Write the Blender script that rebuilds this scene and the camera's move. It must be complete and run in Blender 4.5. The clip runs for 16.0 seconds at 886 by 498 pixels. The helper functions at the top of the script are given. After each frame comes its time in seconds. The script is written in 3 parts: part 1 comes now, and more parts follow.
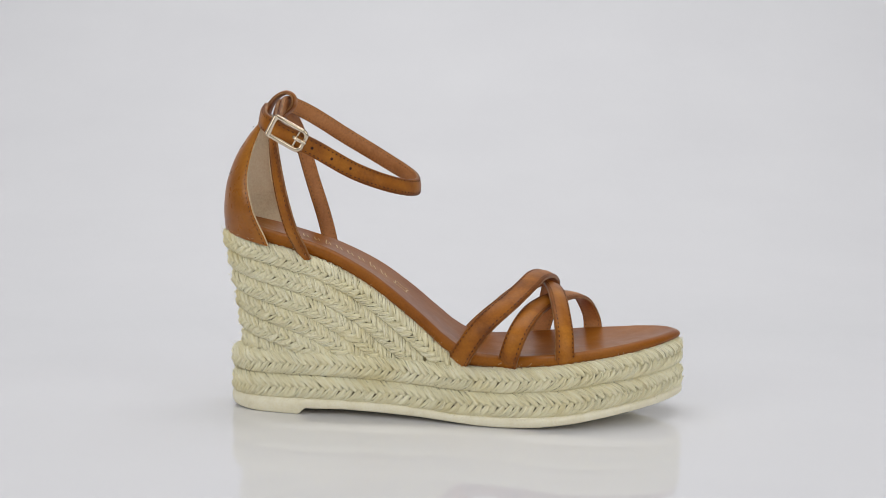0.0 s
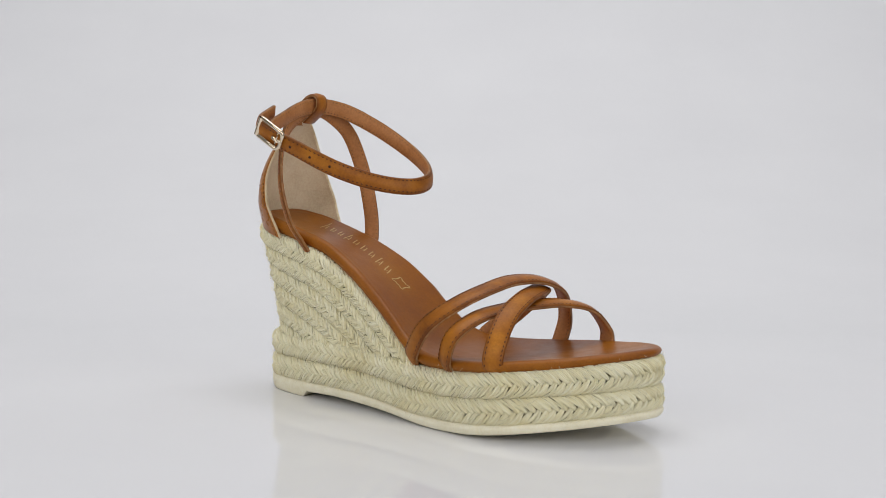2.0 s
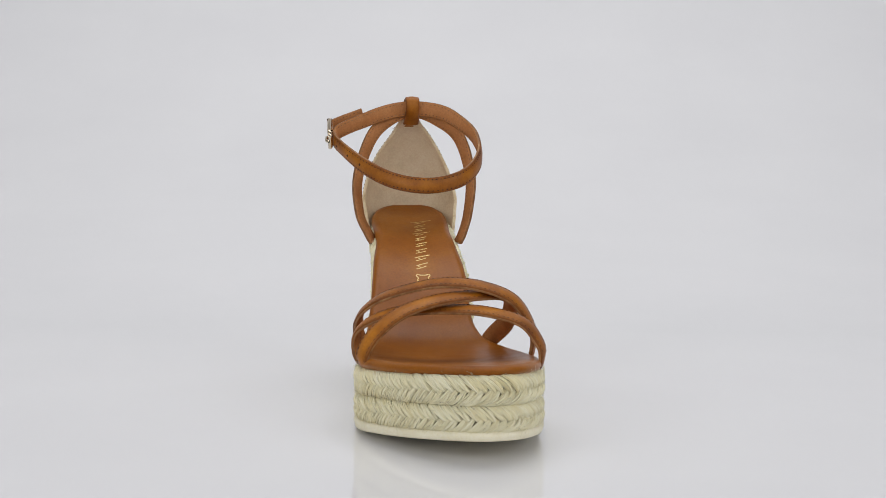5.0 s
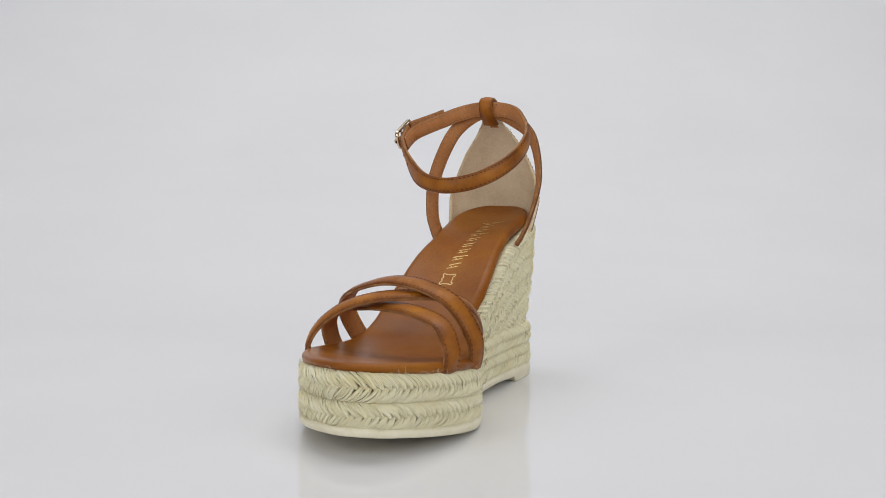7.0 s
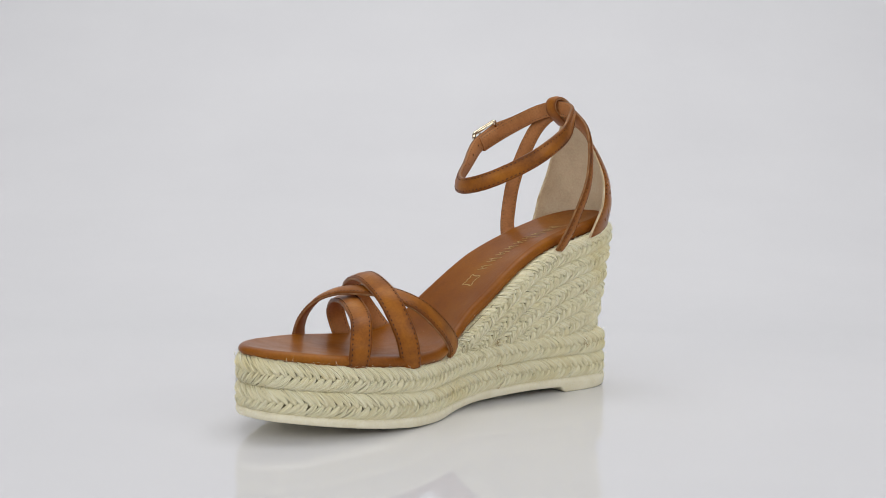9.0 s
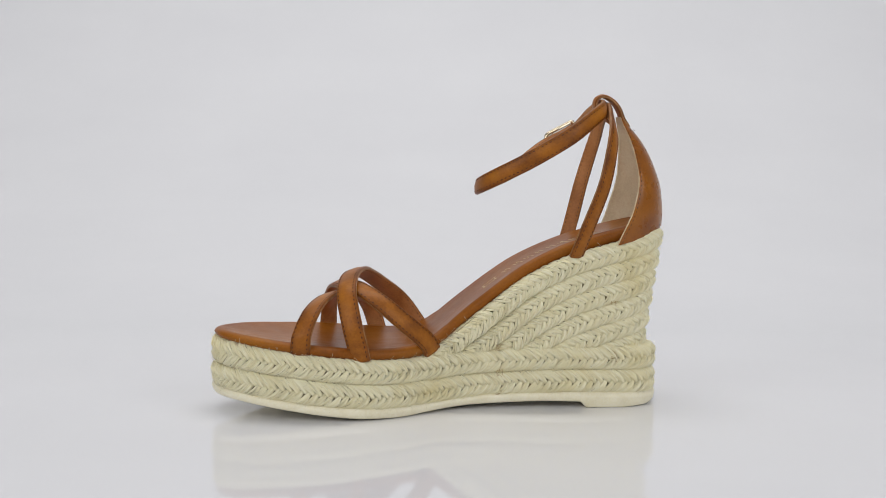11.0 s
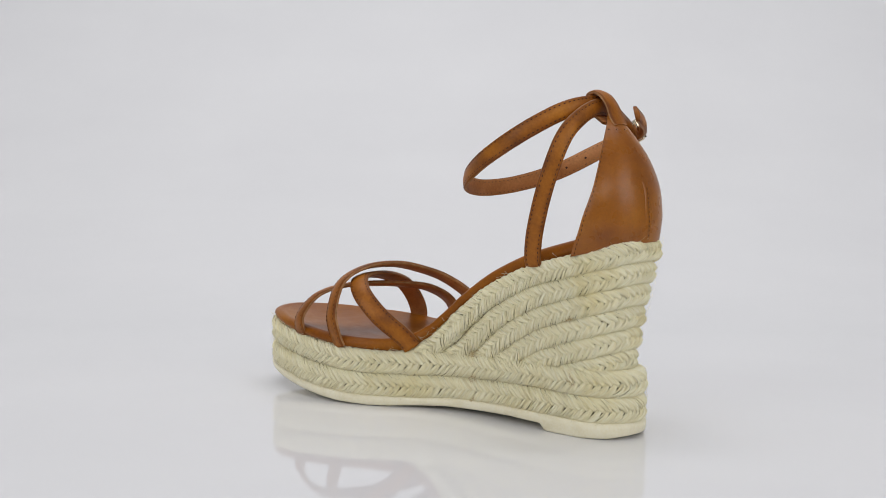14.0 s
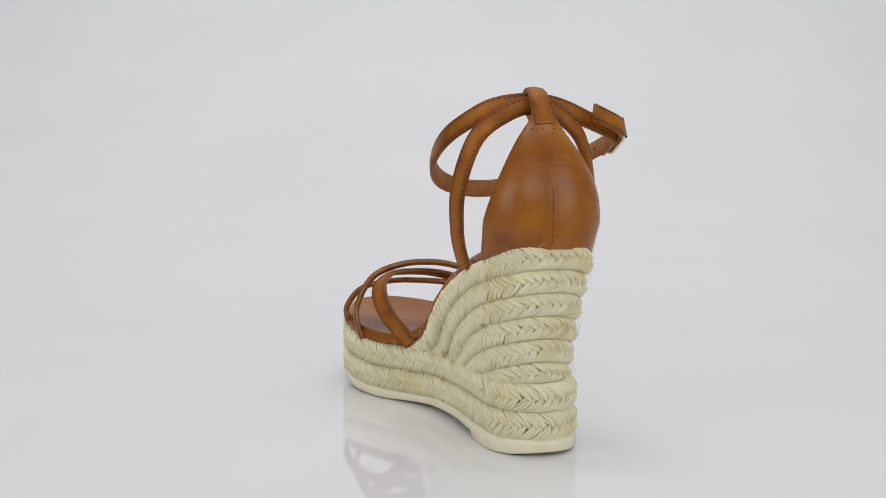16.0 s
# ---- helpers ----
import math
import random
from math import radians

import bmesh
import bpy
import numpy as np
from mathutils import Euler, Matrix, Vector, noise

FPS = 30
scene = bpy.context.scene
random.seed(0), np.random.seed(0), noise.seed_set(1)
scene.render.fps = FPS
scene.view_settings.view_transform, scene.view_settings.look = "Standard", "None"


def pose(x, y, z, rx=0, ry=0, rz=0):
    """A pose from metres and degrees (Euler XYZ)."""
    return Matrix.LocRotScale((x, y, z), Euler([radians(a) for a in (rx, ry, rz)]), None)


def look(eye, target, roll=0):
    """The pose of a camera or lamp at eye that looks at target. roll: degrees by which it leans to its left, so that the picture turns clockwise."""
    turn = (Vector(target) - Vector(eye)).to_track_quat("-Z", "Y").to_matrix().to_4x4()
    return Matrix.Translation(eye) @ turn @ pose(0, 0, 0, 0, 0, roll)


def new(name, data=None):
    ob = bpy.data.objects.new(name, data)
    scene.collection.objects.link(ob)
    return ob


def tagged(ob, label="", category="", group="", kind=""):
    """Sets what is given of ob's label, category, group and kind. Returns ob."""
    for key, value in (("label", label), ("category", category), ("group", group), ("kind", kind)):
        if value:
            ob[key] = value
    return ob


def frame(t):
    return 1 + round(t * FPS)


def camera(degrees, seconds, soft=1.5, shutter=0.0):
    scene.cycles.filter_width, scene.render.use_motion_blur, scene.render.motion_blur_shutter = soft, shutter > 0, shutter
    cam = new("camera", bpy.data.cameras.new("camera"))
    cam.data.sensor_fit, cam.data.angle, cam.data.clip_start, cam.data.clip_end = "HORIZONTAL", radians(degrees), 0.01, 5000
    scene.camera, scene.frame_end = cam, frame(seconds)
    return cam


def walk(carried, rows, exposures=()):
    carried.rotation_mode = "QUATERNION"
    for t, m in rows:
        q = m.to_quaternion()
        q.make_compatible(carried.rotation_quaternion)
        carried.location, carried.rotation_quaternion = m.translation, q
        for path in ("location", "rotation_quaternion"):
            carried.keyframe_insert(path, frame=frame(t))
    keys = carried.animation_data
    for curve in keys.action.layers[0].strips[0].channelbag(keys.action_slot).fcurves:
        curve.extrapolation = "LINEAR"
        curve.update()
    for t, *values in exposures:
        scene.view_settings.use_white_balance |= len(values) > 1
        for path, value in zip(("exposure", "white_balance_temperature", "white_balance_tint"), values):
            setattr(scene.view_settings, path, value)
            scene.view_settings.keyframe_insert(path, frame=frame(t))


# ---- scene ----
cam = camera(40.24, 16.0, soft=0.6)

# ---- camera: it stands still before the turning shoe ----
EYE = Vector((0.0, -0.6414, 0.1447))
CAM_POSE = Matrix.Translation(EYE) @ pose(0, 0, 0, 0, 0, 0.2462) @ pose(0, 0, 0, 90 - 5.4, 0, 0) @ pose(0, 0, 0, 0, 0, 0.459)
walk(cam, [(0.0, CAM_POSE), (16.0, CAM_POSE)])

# ---- world and lamps: a bright photo studio ----
world = bpy.data.worlds.new("studio")
scene.world = world
world.use_nodes = True
world.node_tree.nodes["Background"].inputs[0].default_value = (0.97, 0.98, 1.0, 1)
world.node_tree.nodes["Background"].inputs[1].default_value = 0.24
scene.view_settings.exposure = -0.13


def softbox(name, eye, target, sx, sy, watts, colour=(1, 1, 1)):
    data = bpy.data.lights.new(name, "AREA")
    data.shape, data.size, data.size_y, data.energy, data.color = "RECTANGLE", sx, sy, watts, colour
    ob = new(name, data)
    ob.matrix_world = look(eye, target)
    return tagged(ob, "large white studio softbox out of view above the set", "lamp", kind="structure")


softbox("softbox", (0.0, 0.15, 1.6), (0, 0.05, 0), 1.5, 1.3, 6.0)
softbox("softbox", (-1.2, -1.0, 0.75), (0, 0, 0.06), 0.9, 0.9, 6.6)
softbox("softbox", (1.2, -1.0, 0.75), (0, 0, 0.06), 0.9, 0.9, 6.6)
softbox("softbox", (0.0, -1.7, 1.1), (0, 0, 0.06), 1.2, 0.8, 6.5)
# unseen lamp added to brighten the backdrop
softbox("softbox", (0.0, 0.5, 2.6), (0, 2.2, 1.0), 3.0, 0.6, 42)


# ---- materials ----
def material(name, rough=0.5, metal=0.0):
    m = bpy.data.materials.new(name)
    m.use_nodes = True
    t = m.node_tree
    b = t.nodes["Principled BSDF"]
    b.inputs["Roughness"].default_value, b.inputs["Metallic"].default_value = rough, metal
    b.inputs["Specular IOR Level"].default_value = 0.3
    return m, t, b


def add(t, kind, **values):
    n = t.nodes.new(kind)
    for key, v in values.items():
        n.inputs[key.replace("_", " ")].default_value = v
    return n


def coords(t, source="Object", scale=(1, 1, 1)):
    c, mp = t.nodes.new("ShaderNodeTexCoord"), t.nodes.new("ShaderNodeMapping")
    mp.inputs["Scale"].default_value = scale
    t.links.new(c.outputs[source], mp.inputs["Vector"])
    return mp.outputs[0]


def noise_tex(t, vec, scale, detail=4.0, rough=0.55):
    n = add(t, "ShaderNodeTexNoise", Scale=scale, Detail=detail, Roughness=rough)
    t.links.new(vec, n.inputs["Vector"])
    return n.outputs["Fac"]


def ramp(t, fac, stops):
    r = t.nodes.new("ShaderNodeValToRGB")
    while len(r.color_ramp.elements) < len(stops):
        r.color_ramp.elements.new(0.5)
    for e, (p, c) in zip(r.color_ramp.elements, stops):
        e.position, e.color = p, (*c, 1)
    t.links.new(fac, r.inputs[0])
    return r.outputs[0]


def mix(t, fac, a, b, mode="MIX"):
    n = t.nodes.new("ShaderNodeMix")
    n.data_type, n.blend_type = "RGBA", mode
    for k, v in ((0, fac), (6, a), (7, b)):
        if hasattr(v, "is_linked"):
            t.links.new(v, n.inputs[k])
        else:
            n.inputs[k].default_value = v if k == 0 else (*v, 1)
    return n.outputs[2]


def bump(t, b, height, strength, distance):
    n = add(t, "ShaderNodeBump", Strength=strength, Distance=distance)
    t.links.new(height, n.inputs["Height"])
    t.links.new(n.outputs[0], b.inputs["Normal"])


def leather(name, dark, mid, light, rough=0.42, scale=55.0, contrast=(0.3, 0.5, 0.72), grain=0.12, gloss=0.34, burnish=0.0):
    """Burnished smooth leather: cloudy colour, fine pores, uneven gloss."""
    m, t, b = material(name, rough)
    v = coords(t)
    cloud = noise_tex(t, v, scale, 5.0, 0.6)
    col = ramp(t, cloud, list(zip(contrast, (dark, mid, light))))
    fine = noise_tex(t, v, 900.0, 3.0)
    col = mix(t, 0.22, col, ramp(t, fine, [(0.3, (0.25, 0.25, 0.25)), (0.7, (0.75, 0.75, 0.75))]), "OVERLAY")
    if burnish:
        # strap edges rubbed darker: UV runs along (x) and across (y) the strap
        sep = t.nodes.new("ShaderNodeSeparateXYZ")
        t.links.new(coords(t, "UV"), sep.inputs[0])
        side = t.nodes.new("ShaderNodeMath")
        side.operation = "PINGPONG"
        side.inputs[1].default_value = 0.5
        t.links.new(sep.outputs[1], side.inputs[0])
        wob = t.nodes.new("ShaderNodeMath")
        wob.operation = "MULTIPLY_ADD"
        wob.inputs[1].default_value, wob.inputs[2].default_value = 0.35, -0.17
        t.links.new(noise_tex(t, v, 160.0, 3.0), wob.inputs[0])
        tot = t.nodes.new("ShaderNodeMath")
        t.links.new(side.outputs[0], tot.inputs[0])
        t.links.new(wob.outputs[0], tot.inputs[1])
        rub = ramp(t, tot.outputs[0], [(0.02, (0.40, 0.30, 0.26)), (0.16, (0.80, 0.74, 0.70)), (0.36, (1, 1, 1))])
        col = mix(t, burnish, col, rub, "MULTIPLY")
    t.links.new(col, b.inputs["Base Color"])
    r = add(t, "ShaderNodeMapRange", To_Min=rough - 0.08, To_Max=rough + 0.12)
    t.links.new(noise_tex(t, v, 140.0), r.inputs["Value"])
    t.links.new(r.outputs[0], b.inputs["Roughness"])
    vor = add(t, "ShaderNodeTexVoronoi", Scale=1500.0)
    t.links.new(v, vor.inputs["Vector"])
    bump(t, b, vor.outputs["Distance"], grain, 0.0002)
    b.inputs["Specular IOR Level"].default_value = gloss
    return m


TAN = leather("tan_leather", (0.16, 0.046, 0.004), (0.32, 0.104, 0.0070), (0.45, 0.165, 0.012), 0.4, contrast=(0.27, 0.5, 0.75), gloss=0.26, burnish=0.75)
COUNTER = leather("counter_leather", (0.18, 0.049, 0.004), (0.30, 0.098, 0.007), (0.43, 0.165, 0.013), 0.27, 22.0, contrast=(0.3, 0.5, 0.7), gloss=0.36)
INSOLE = leather("insole_leather", (0.20, 0.056, 0.004), (0.265, 0.083, 0.006), (0.34, 0.120, 0.009), 0.33, 22.0, gloss=0.2)
LINING = leather("strap_lining", (0.34, 0.128, 0.036), (0.44, 0.178, 0.056), (0.5, 0.215, 0.074), 0.55, 70.0, grain=0.2)
CREAM = leather("cream_lining", (0.60, 0.475, 0.31), (0.70, 0.565, 0.385), (0.75, 0.62, 0.44), 0.6, 60.0, grain=0.25)
PIPING = leather("raw_edge", (0.6, 0.46, 0.27), (0.72, 0.58, 0.37), (0.8, 0.68, 0.47), 0.6, 200.0)
RUBBER = leather("cream_rubber", (0.80, 0.735, 0.53), (0.86, 0.80, 0.60), (0.89, 0.84, 0.66), 0.5, 120.0, grain=0.08)
EDGE = leather("strap_edge", (0.17, 0.07, 0.02), (0.27, 0.125, 0.042), (0.4, 0.21, 0.085), 0.5, 200.0)
THREAD = leather("brown_thread", (0.045, 0.014, 0.003), (0.08, 0.026, 0.006), (0.14, 0.05, 0.012), 0.7, 300.0)
PALE_THREAD = leather("tan_thread", (0.18, 0.08, 0.035), (0.27, 0.13, 0.055), (0.4, 0.22, 0.1), 0.7, 300.0)
# near-black colour for the shade inside the punched holes
HOLE_SHADE = leather("hole_shade", (0.02, 0.01, 0.004), (0.03, 0.014, 0.006), (0.04, 0.02, 0.01), 0.8, 300.0)


def jute(name, tint=1.0):
    """Bundles of pale straw yarn: threads along each bundle, colour by bundle."""
    m, t, b = material(name, 0.72)
    fib = noise_tex(t, coords(t, "UV", (1.8, 22.0, 1)), 1.0, 6.0, 0.7)
    geo = t.nodes.new("ShaderNodeNewGeometry")
    base = ramp(t, geo.outputs["Random Per Island"],
                [(0.0, (0.85, 0.775, 0.51)), (0.3, (0.89, 0.825, 0.565)), (0.7, (0.92, 0.865, 0.615)), (1.0, (0.945, 0.90, 0.68))])
    streak = ramp(t, fib, [(0.28, (0.40, 0.39, 0.33)), (0.5, (0.53, 0.53, 0.52)), (0.75, (0.68, 0.68, 0.66))])
    col = mix(t, 0.6, base, streak, "OVERLAY")
    stain = ramp(t, noise_tex(t, coords(t), 38.0, 3.0), [(0.5, (1, 1, 1)), (0.78, (0.92, 0.87, 0.70))])
    col = mix(t, 1.0, col, stain, "MULTIPLY")
    t.links.new(col, b.inputs["Base Color"])
    b.inputs["Sheen Weight"].default_value = 0.15
    bump(t, b, fib, 0.6, 0.0004)
    return m


JUTE = jute("jute")
# straw core painted darker, standing in for shade between the braids
m, t, b = material("shaded_jute_core", 0.9)
t.links.new(ramp(t, noise_tex(t, coords(t), 600.0), [(0.3, (0.33, 0.28, 0.15)), (0.7, (0.43, 0.37, 0.215))]), b.inputs["Base Color"])
SHADED_CORE = m
m, t, b = material("jute_fibre", 0.7)
t.links.new(ramp(t, noise_tex(t, coords(t), 90.0), [(0.3, (0.62, 0.57, 0.38)), (0.7, (0.78, 0.74, 0.56))]), b.inputs["Base Color"])
FIBRE = m
m, t, b = material("brown_fibre", 0.7)
t.links.new(ramp(t, noise_tex(t, coords(t), 500.0), [(0.3, (0.52, 0.38, 0.18)), (0.7, (0.70, 0.57, 0.33))]), b.inputs["Base Color"])
KNOT = m
m, t, b = material("champagne_metal", 0.06, 1.0)
t.links.new(ramp(t, noise_tex(t, coords(t), 700.0), [(0.3, (0.62, 0.51, 0.37)), (0.7, (0.74, 0.63, 0.48))]), b.inputs["Base Color"])
METAL = m
m, t, b = material("gold_foil", 0.3, 0.75)
t.links.new(ramp(t, noise_tex(t, coords(t), 1100.0), [(0.35, (0.50, 0.33, 0.11)), (0.65, (0.70, 0.52, 0.23))]), b.inputs["Base Color"])
GOLD = m
m, t, b = material("white_gloss_floor", 0.16)
t.links.new(ramp(t, noise_tex(t, coords(t), 5.0), [(0.3, (0.715, 0.712, 0.734)), (0.7, (0.739, 0.736, 0.756))]), b.inputs["Base Color"])
r_ = add(t, "ShaderNodeMapRange", To_Min=0.03, To_Max=0.07)
t.links.new(noise_tex(t, coords(t), 14.0), r_.inputs["Value"])
t.links.new(r_.outputs[0], b.inputs["Roughness"])
b.inputs["IOR"].default_value, b.inputs["Specular IOR Level"].default_value = 1.47, 0.5
FLOOR = m

# ---- mesh helpers ----
def mesh_ob(name, verts, faces, mat, parent=None, label="", smooth=True, uvs=None):
    me = bpy.data.meshes.new(name)
    me.from_pydata([tuple(v) for v in verts], [], faces)
    me.materials.append(mat)
    if uvs is not None:
        lay = me.uv_layers.new(name="UVMap")
        loops = np.zeros(len(me.loops), dtype=np.int32)
        me.loops.foreach_get("vertex_index", loops)
        lay.data.foreach_set("uv", np.asarray(uvs, dtype=np.float32)[loops].ravel())
    if smooth:
        me.polygons.foreach_set("use_smooth", [True] * len(me.polygons))
    me.update()
    ob = new(name, me)
    if parent:
        ob.parent = parent
    if label:
        ob["label"] = label
    return ob


def spline(points, n, closed=False):
    """Catmull-Rom through points, n samples."""
    p = np.asarray(points, float)
    k = len(p)
    if closed:
        q = np.vstack([p[-1], p, p[0], p[1]])
        u = np.linspace(0, k, n, endpoint=False)
    else:
        q = np.vstack([2 * p[0] - p[1], p, 2 * p[-1] - p[-2]])
        u = np.linspace(0, k - 1, n)
    i = np.minimum(u.astype(int), (k if closed else k - 1) - 1)
    f = (u - i)[:, None]
    a, b_, c, d = q[i], q[i + 1], q[i + 2], q[i + 3]
    return 0.5 * (2 * b_ + (c - a) * f + (2 * a - 5 * b_ + 4 * c - d) * f ** 2 + (3 * b_ - 3 * c + d - a) * f ** 3)


def even(path, n, closed=False):
    """Resample a polyline at even steps."""
    p = np.vstack([path, path[:1]]) if closed else np.asarray(path)
    s = np.r_[0, np.cumsum(np.linalg.norm(np.diff(p, axis=0), axis=1))]
    u = np.linspace(0, s[-1], n, endpoint=not closed)
    return np.stack([np.interp(u, s, p[:, k]) for k in range(p.shape[1])], 1)


def unit(v):
    return v / (np.linalg.norm(v, axis=-1, keepdims=True) + 1e-12)


def grid_faces(rows, cols, wrap=False, base=0):
    out = []
    for r in range(rows - 1):
        for c in range(cols if wrap else cols - 1):
            d = (c + 1) % cols
            out.append((base + r * cols + c, base + r * cols + d, base + (r + 1) * cols + d, base + (r + 1) * cols + c))
    return out


def tube(pts, r, closed=True, sides=8):
    p = np.asarray(pts, float)
    n = len(p)
    T = unit(np.roll(p, -1, 0) - np.roll(p, 1, 0)) if closed else unit(np.gradient(p, axis=0))
    ref = np.array((0.13, 0.2, 0.97))
    A = unit(np.cross(T, ref))
    B = np.cross(T, A)
    v = []
    for i in range(n):
        for j in range(sides):
            a = 2 * math.pi * j / sides
            v.append(p[i] + (A[i] * math.cos(a) + B[i] * math.sin(a)) * r)
    f = []
    for i in range(n if closed else n - 1):
        for j in range(sides):
            k, l = (i + 1) % n, (j + 1) % sides
            f.append((i * sides + j, i * sides + l, k * sides + l, k * sides + j))
    return v, f


# ---- setting: glossy white table that sweeps up into a white backdrop ----
def setting():
    ys = np.linspace(0.25, 2.3, 70)
    prof = [(y, 0.0) for y in (-3.0, -1.0, 0.0, 0.2)] + [(y, 0.16 * (y - 0.25) ** 2 + 0.055 * (y - 0.25) ** 4) for y in ys] + [(2.5, 2.6), (2.6, 4.6)]
    verts = [(x, y, z) for y, z in prof for x in np.linspace(-4, 4, 9)]
    f = mesh_ob("floor", verts, grid_faces(len(prof), 9), FLOOR)
    tagged(f, "glossy white photo table sweeping up into a seamless backdrop", "floor", kind="structure")


setting()

# ---- the sandal: plan and heights in metres, toe towards +x, outer side towards -y ----
PLAN = even(spline(np.array([
    (124.7, 0), (123.5, 9), (120, 16.5), (113.5, 23), (101, 30), (84, 35.3), (66, 38.2), (50, 37.6), (39, 35.4), (25.4, 30.2), (11, 21.6),
    (-4, 15.4), (-17, 12.9), (-34, 12.2), (-50, 12.9), (-68, 14.0), (-88, 14.6), (-99, 13.4), (-108.5, 8.5), (-114.3, 0), (-115.8, -9), (-113.2, -17.0), (-107.6, -23.6),
    (-96.5, -30.4), (-71, -35.8), (-48, -37.2), (-27, -39.6), (-2, -44.6), (14, -48.3), (35, -51.6), (52, -53.0), (65, -51.6), (79, -45.8), (93, -38), (103, -31),
    (113.5, -21), (121, -9.5)]) / 1000, 900, True), 600, True)
ROPE_BOTTOM = np.array([(-120, 7.2), (-66, 8.0), (-21, 7.2), (8, 4.9), (36, 5.0), (64, 7), (91, 10.2), (115, 13.4), (128, 15)]) / 1000
ROPE_MID = np.array([(-120, 20.5), (-63, 21), (-21, 19.6), (8, 17.8), (36, 18), (64, 20.5), (91, 23.4), (118, 26), (128, 27)]) / 1000
ROPE_TOP = np.array([(-120, 33), (-51, 32.6), (-4, 31), (13, 30), (30, 30.4), (50, 31.5), (63, 33), (77, 34.5), (91, 36), (105, 38), (119, 40), (128, 40.8)]) / 1000
WEDGE_TOP = spline(np.array([(-125, 98.5), (-116, 96.5), (-103, 93), (-90, 89.6), (-77, 86), (-63, 81.6), (-50, 76), (-36, 68.3), (-21, 57.5), (-7, 46.3), (2, 38.6), (9, 33.2), (15, 30)]) / 1000, 160)
BED = spline(np.vstack([WEDGE_TOP[:-22:6], np.array([(2, 38.9), (8, 34.9), (14, 32.2), (21, 31.0), (30, 30.8), (42, 31.2), (52, 31.9), (63, 33), (77, 34.5), (91, 36), (105, 38), (119, 40), (130, 41)]) / 1000]), 300)
YC = np.array([(-130, -10.5), (-70, -11.5), (0, -11), (50, -8), (90, -2), (130, 1)]) / 1000


FLARE_IN = np.array([(-85, 0), (-66, 0), (-50, 2.3), (-35, 5), (-17, 6.8), (-4, 4.2), (8, 0.5), (14, 0)]) / 1000
FLARE_OUT = np.array([(-100, 0), (-85, 1.5), (-71, 2.0), (-48, 2.8), (-27, 2.5), (-2, 1.0), (12, 0)]) / 1000


def at(table, x):
    return np.interp(x, table[:, 0], table[:, 1])


def bed(x):
    """Height at which the leather footbed meets the rope."""
    return at(BED, x)


def plan_normals(p):
    tg = np.roll(p, -1, 0) - np.roll(p, 1, 0)
    return unit(np.stack([tg[:, 1], -tg[:, 0]], 1))


def axis_point(p):
    x = np.clip(p[:, 0], -0.085, 0.085)
    return np.stack([x, at(YC, x)], 1)


def wedge_plan(p, z):
    """The wedge stands back from the platform, and its back leans outwards towards the top."""
    n = plan_normals(p)
    q = p - n * 0.0018
    k = np.clip((-0.055 - p[:, 0]) / 0.055, 0, 1)
    k = k * k * (3 - 2 * k)
    lean = np.interp(z, [0.033, 0.06, 0.097], [0.0040, 0.0008, -0.0046])
    q[:, 0] += k * lean
    outer = p[:, 1] < at(YC, p[:, 0])
    side = np.where(outer, -np.interp(z, [0.033, 0.058, 0.078, 0.097], [0.0004, 0.0022, 0.0056, 0.0098]), 0.0)
    q[:, 1] += k * side
    # the waist of the platform is narrower than the footbed above it
    rise = np.clip((z - 0.033) / np.maximum(at(WEDGE_TOP, p[:, 0]) - 0.033, 0.012), 0, 1)
    q[:, 1] += np.where(outer, -at(FLARE_OUT, p[:, 0]), at(FLARE_IN, p[:, 0])) * rise
    k = np.clip((0.012 - p[:, 0]) / 0.05, 0, 1)
    q[:, 1] += np.where(outer, 0.0, k * k * (3 - 2 * k) * np.interp(z, [0.033, 0.060, 0.095], [0.0, 0.0028, 0.0034]))
    return q


def inset(p, d):
    c = axis_point(p)
    r = np.linalg.norm(p - c, axis=1, keepdims=True)
    return c + (p - c) * np.clip(1 - d / r, 0, 1)


sandal = tagged(new("wedge_sandal"), "tan leather wedge sandal with braided jute platform and ankle strap", "sandal")
ROOT_Z = -0.0005
N_RING = 200
RING = even(PLAN, N_RING, True)


def loft(name, rings, mat, label="", caps=True, uvs=None, parent=None):
    n = len(rings[0])
    if caps:
        # close both ends towards the axis of the plan
        for end in (0, -1):
            r = rings[end]
            mid = np.column_stack([axis_point(r[:, :2]), r[:, 2]])
            rings = [mid, *rings] if end == 0 else [*rings, mid]
    verts = np.vstack(rings)
    faces = grid_faces(len(rings), n, True)
    ob = mesh_ob(name, verts, faces, mat, parent or sandal, label)
    return ob


def ring3(p, z):
    return np.column_stack([p, z if np.ndim(z) else np.full(len(p), z)])


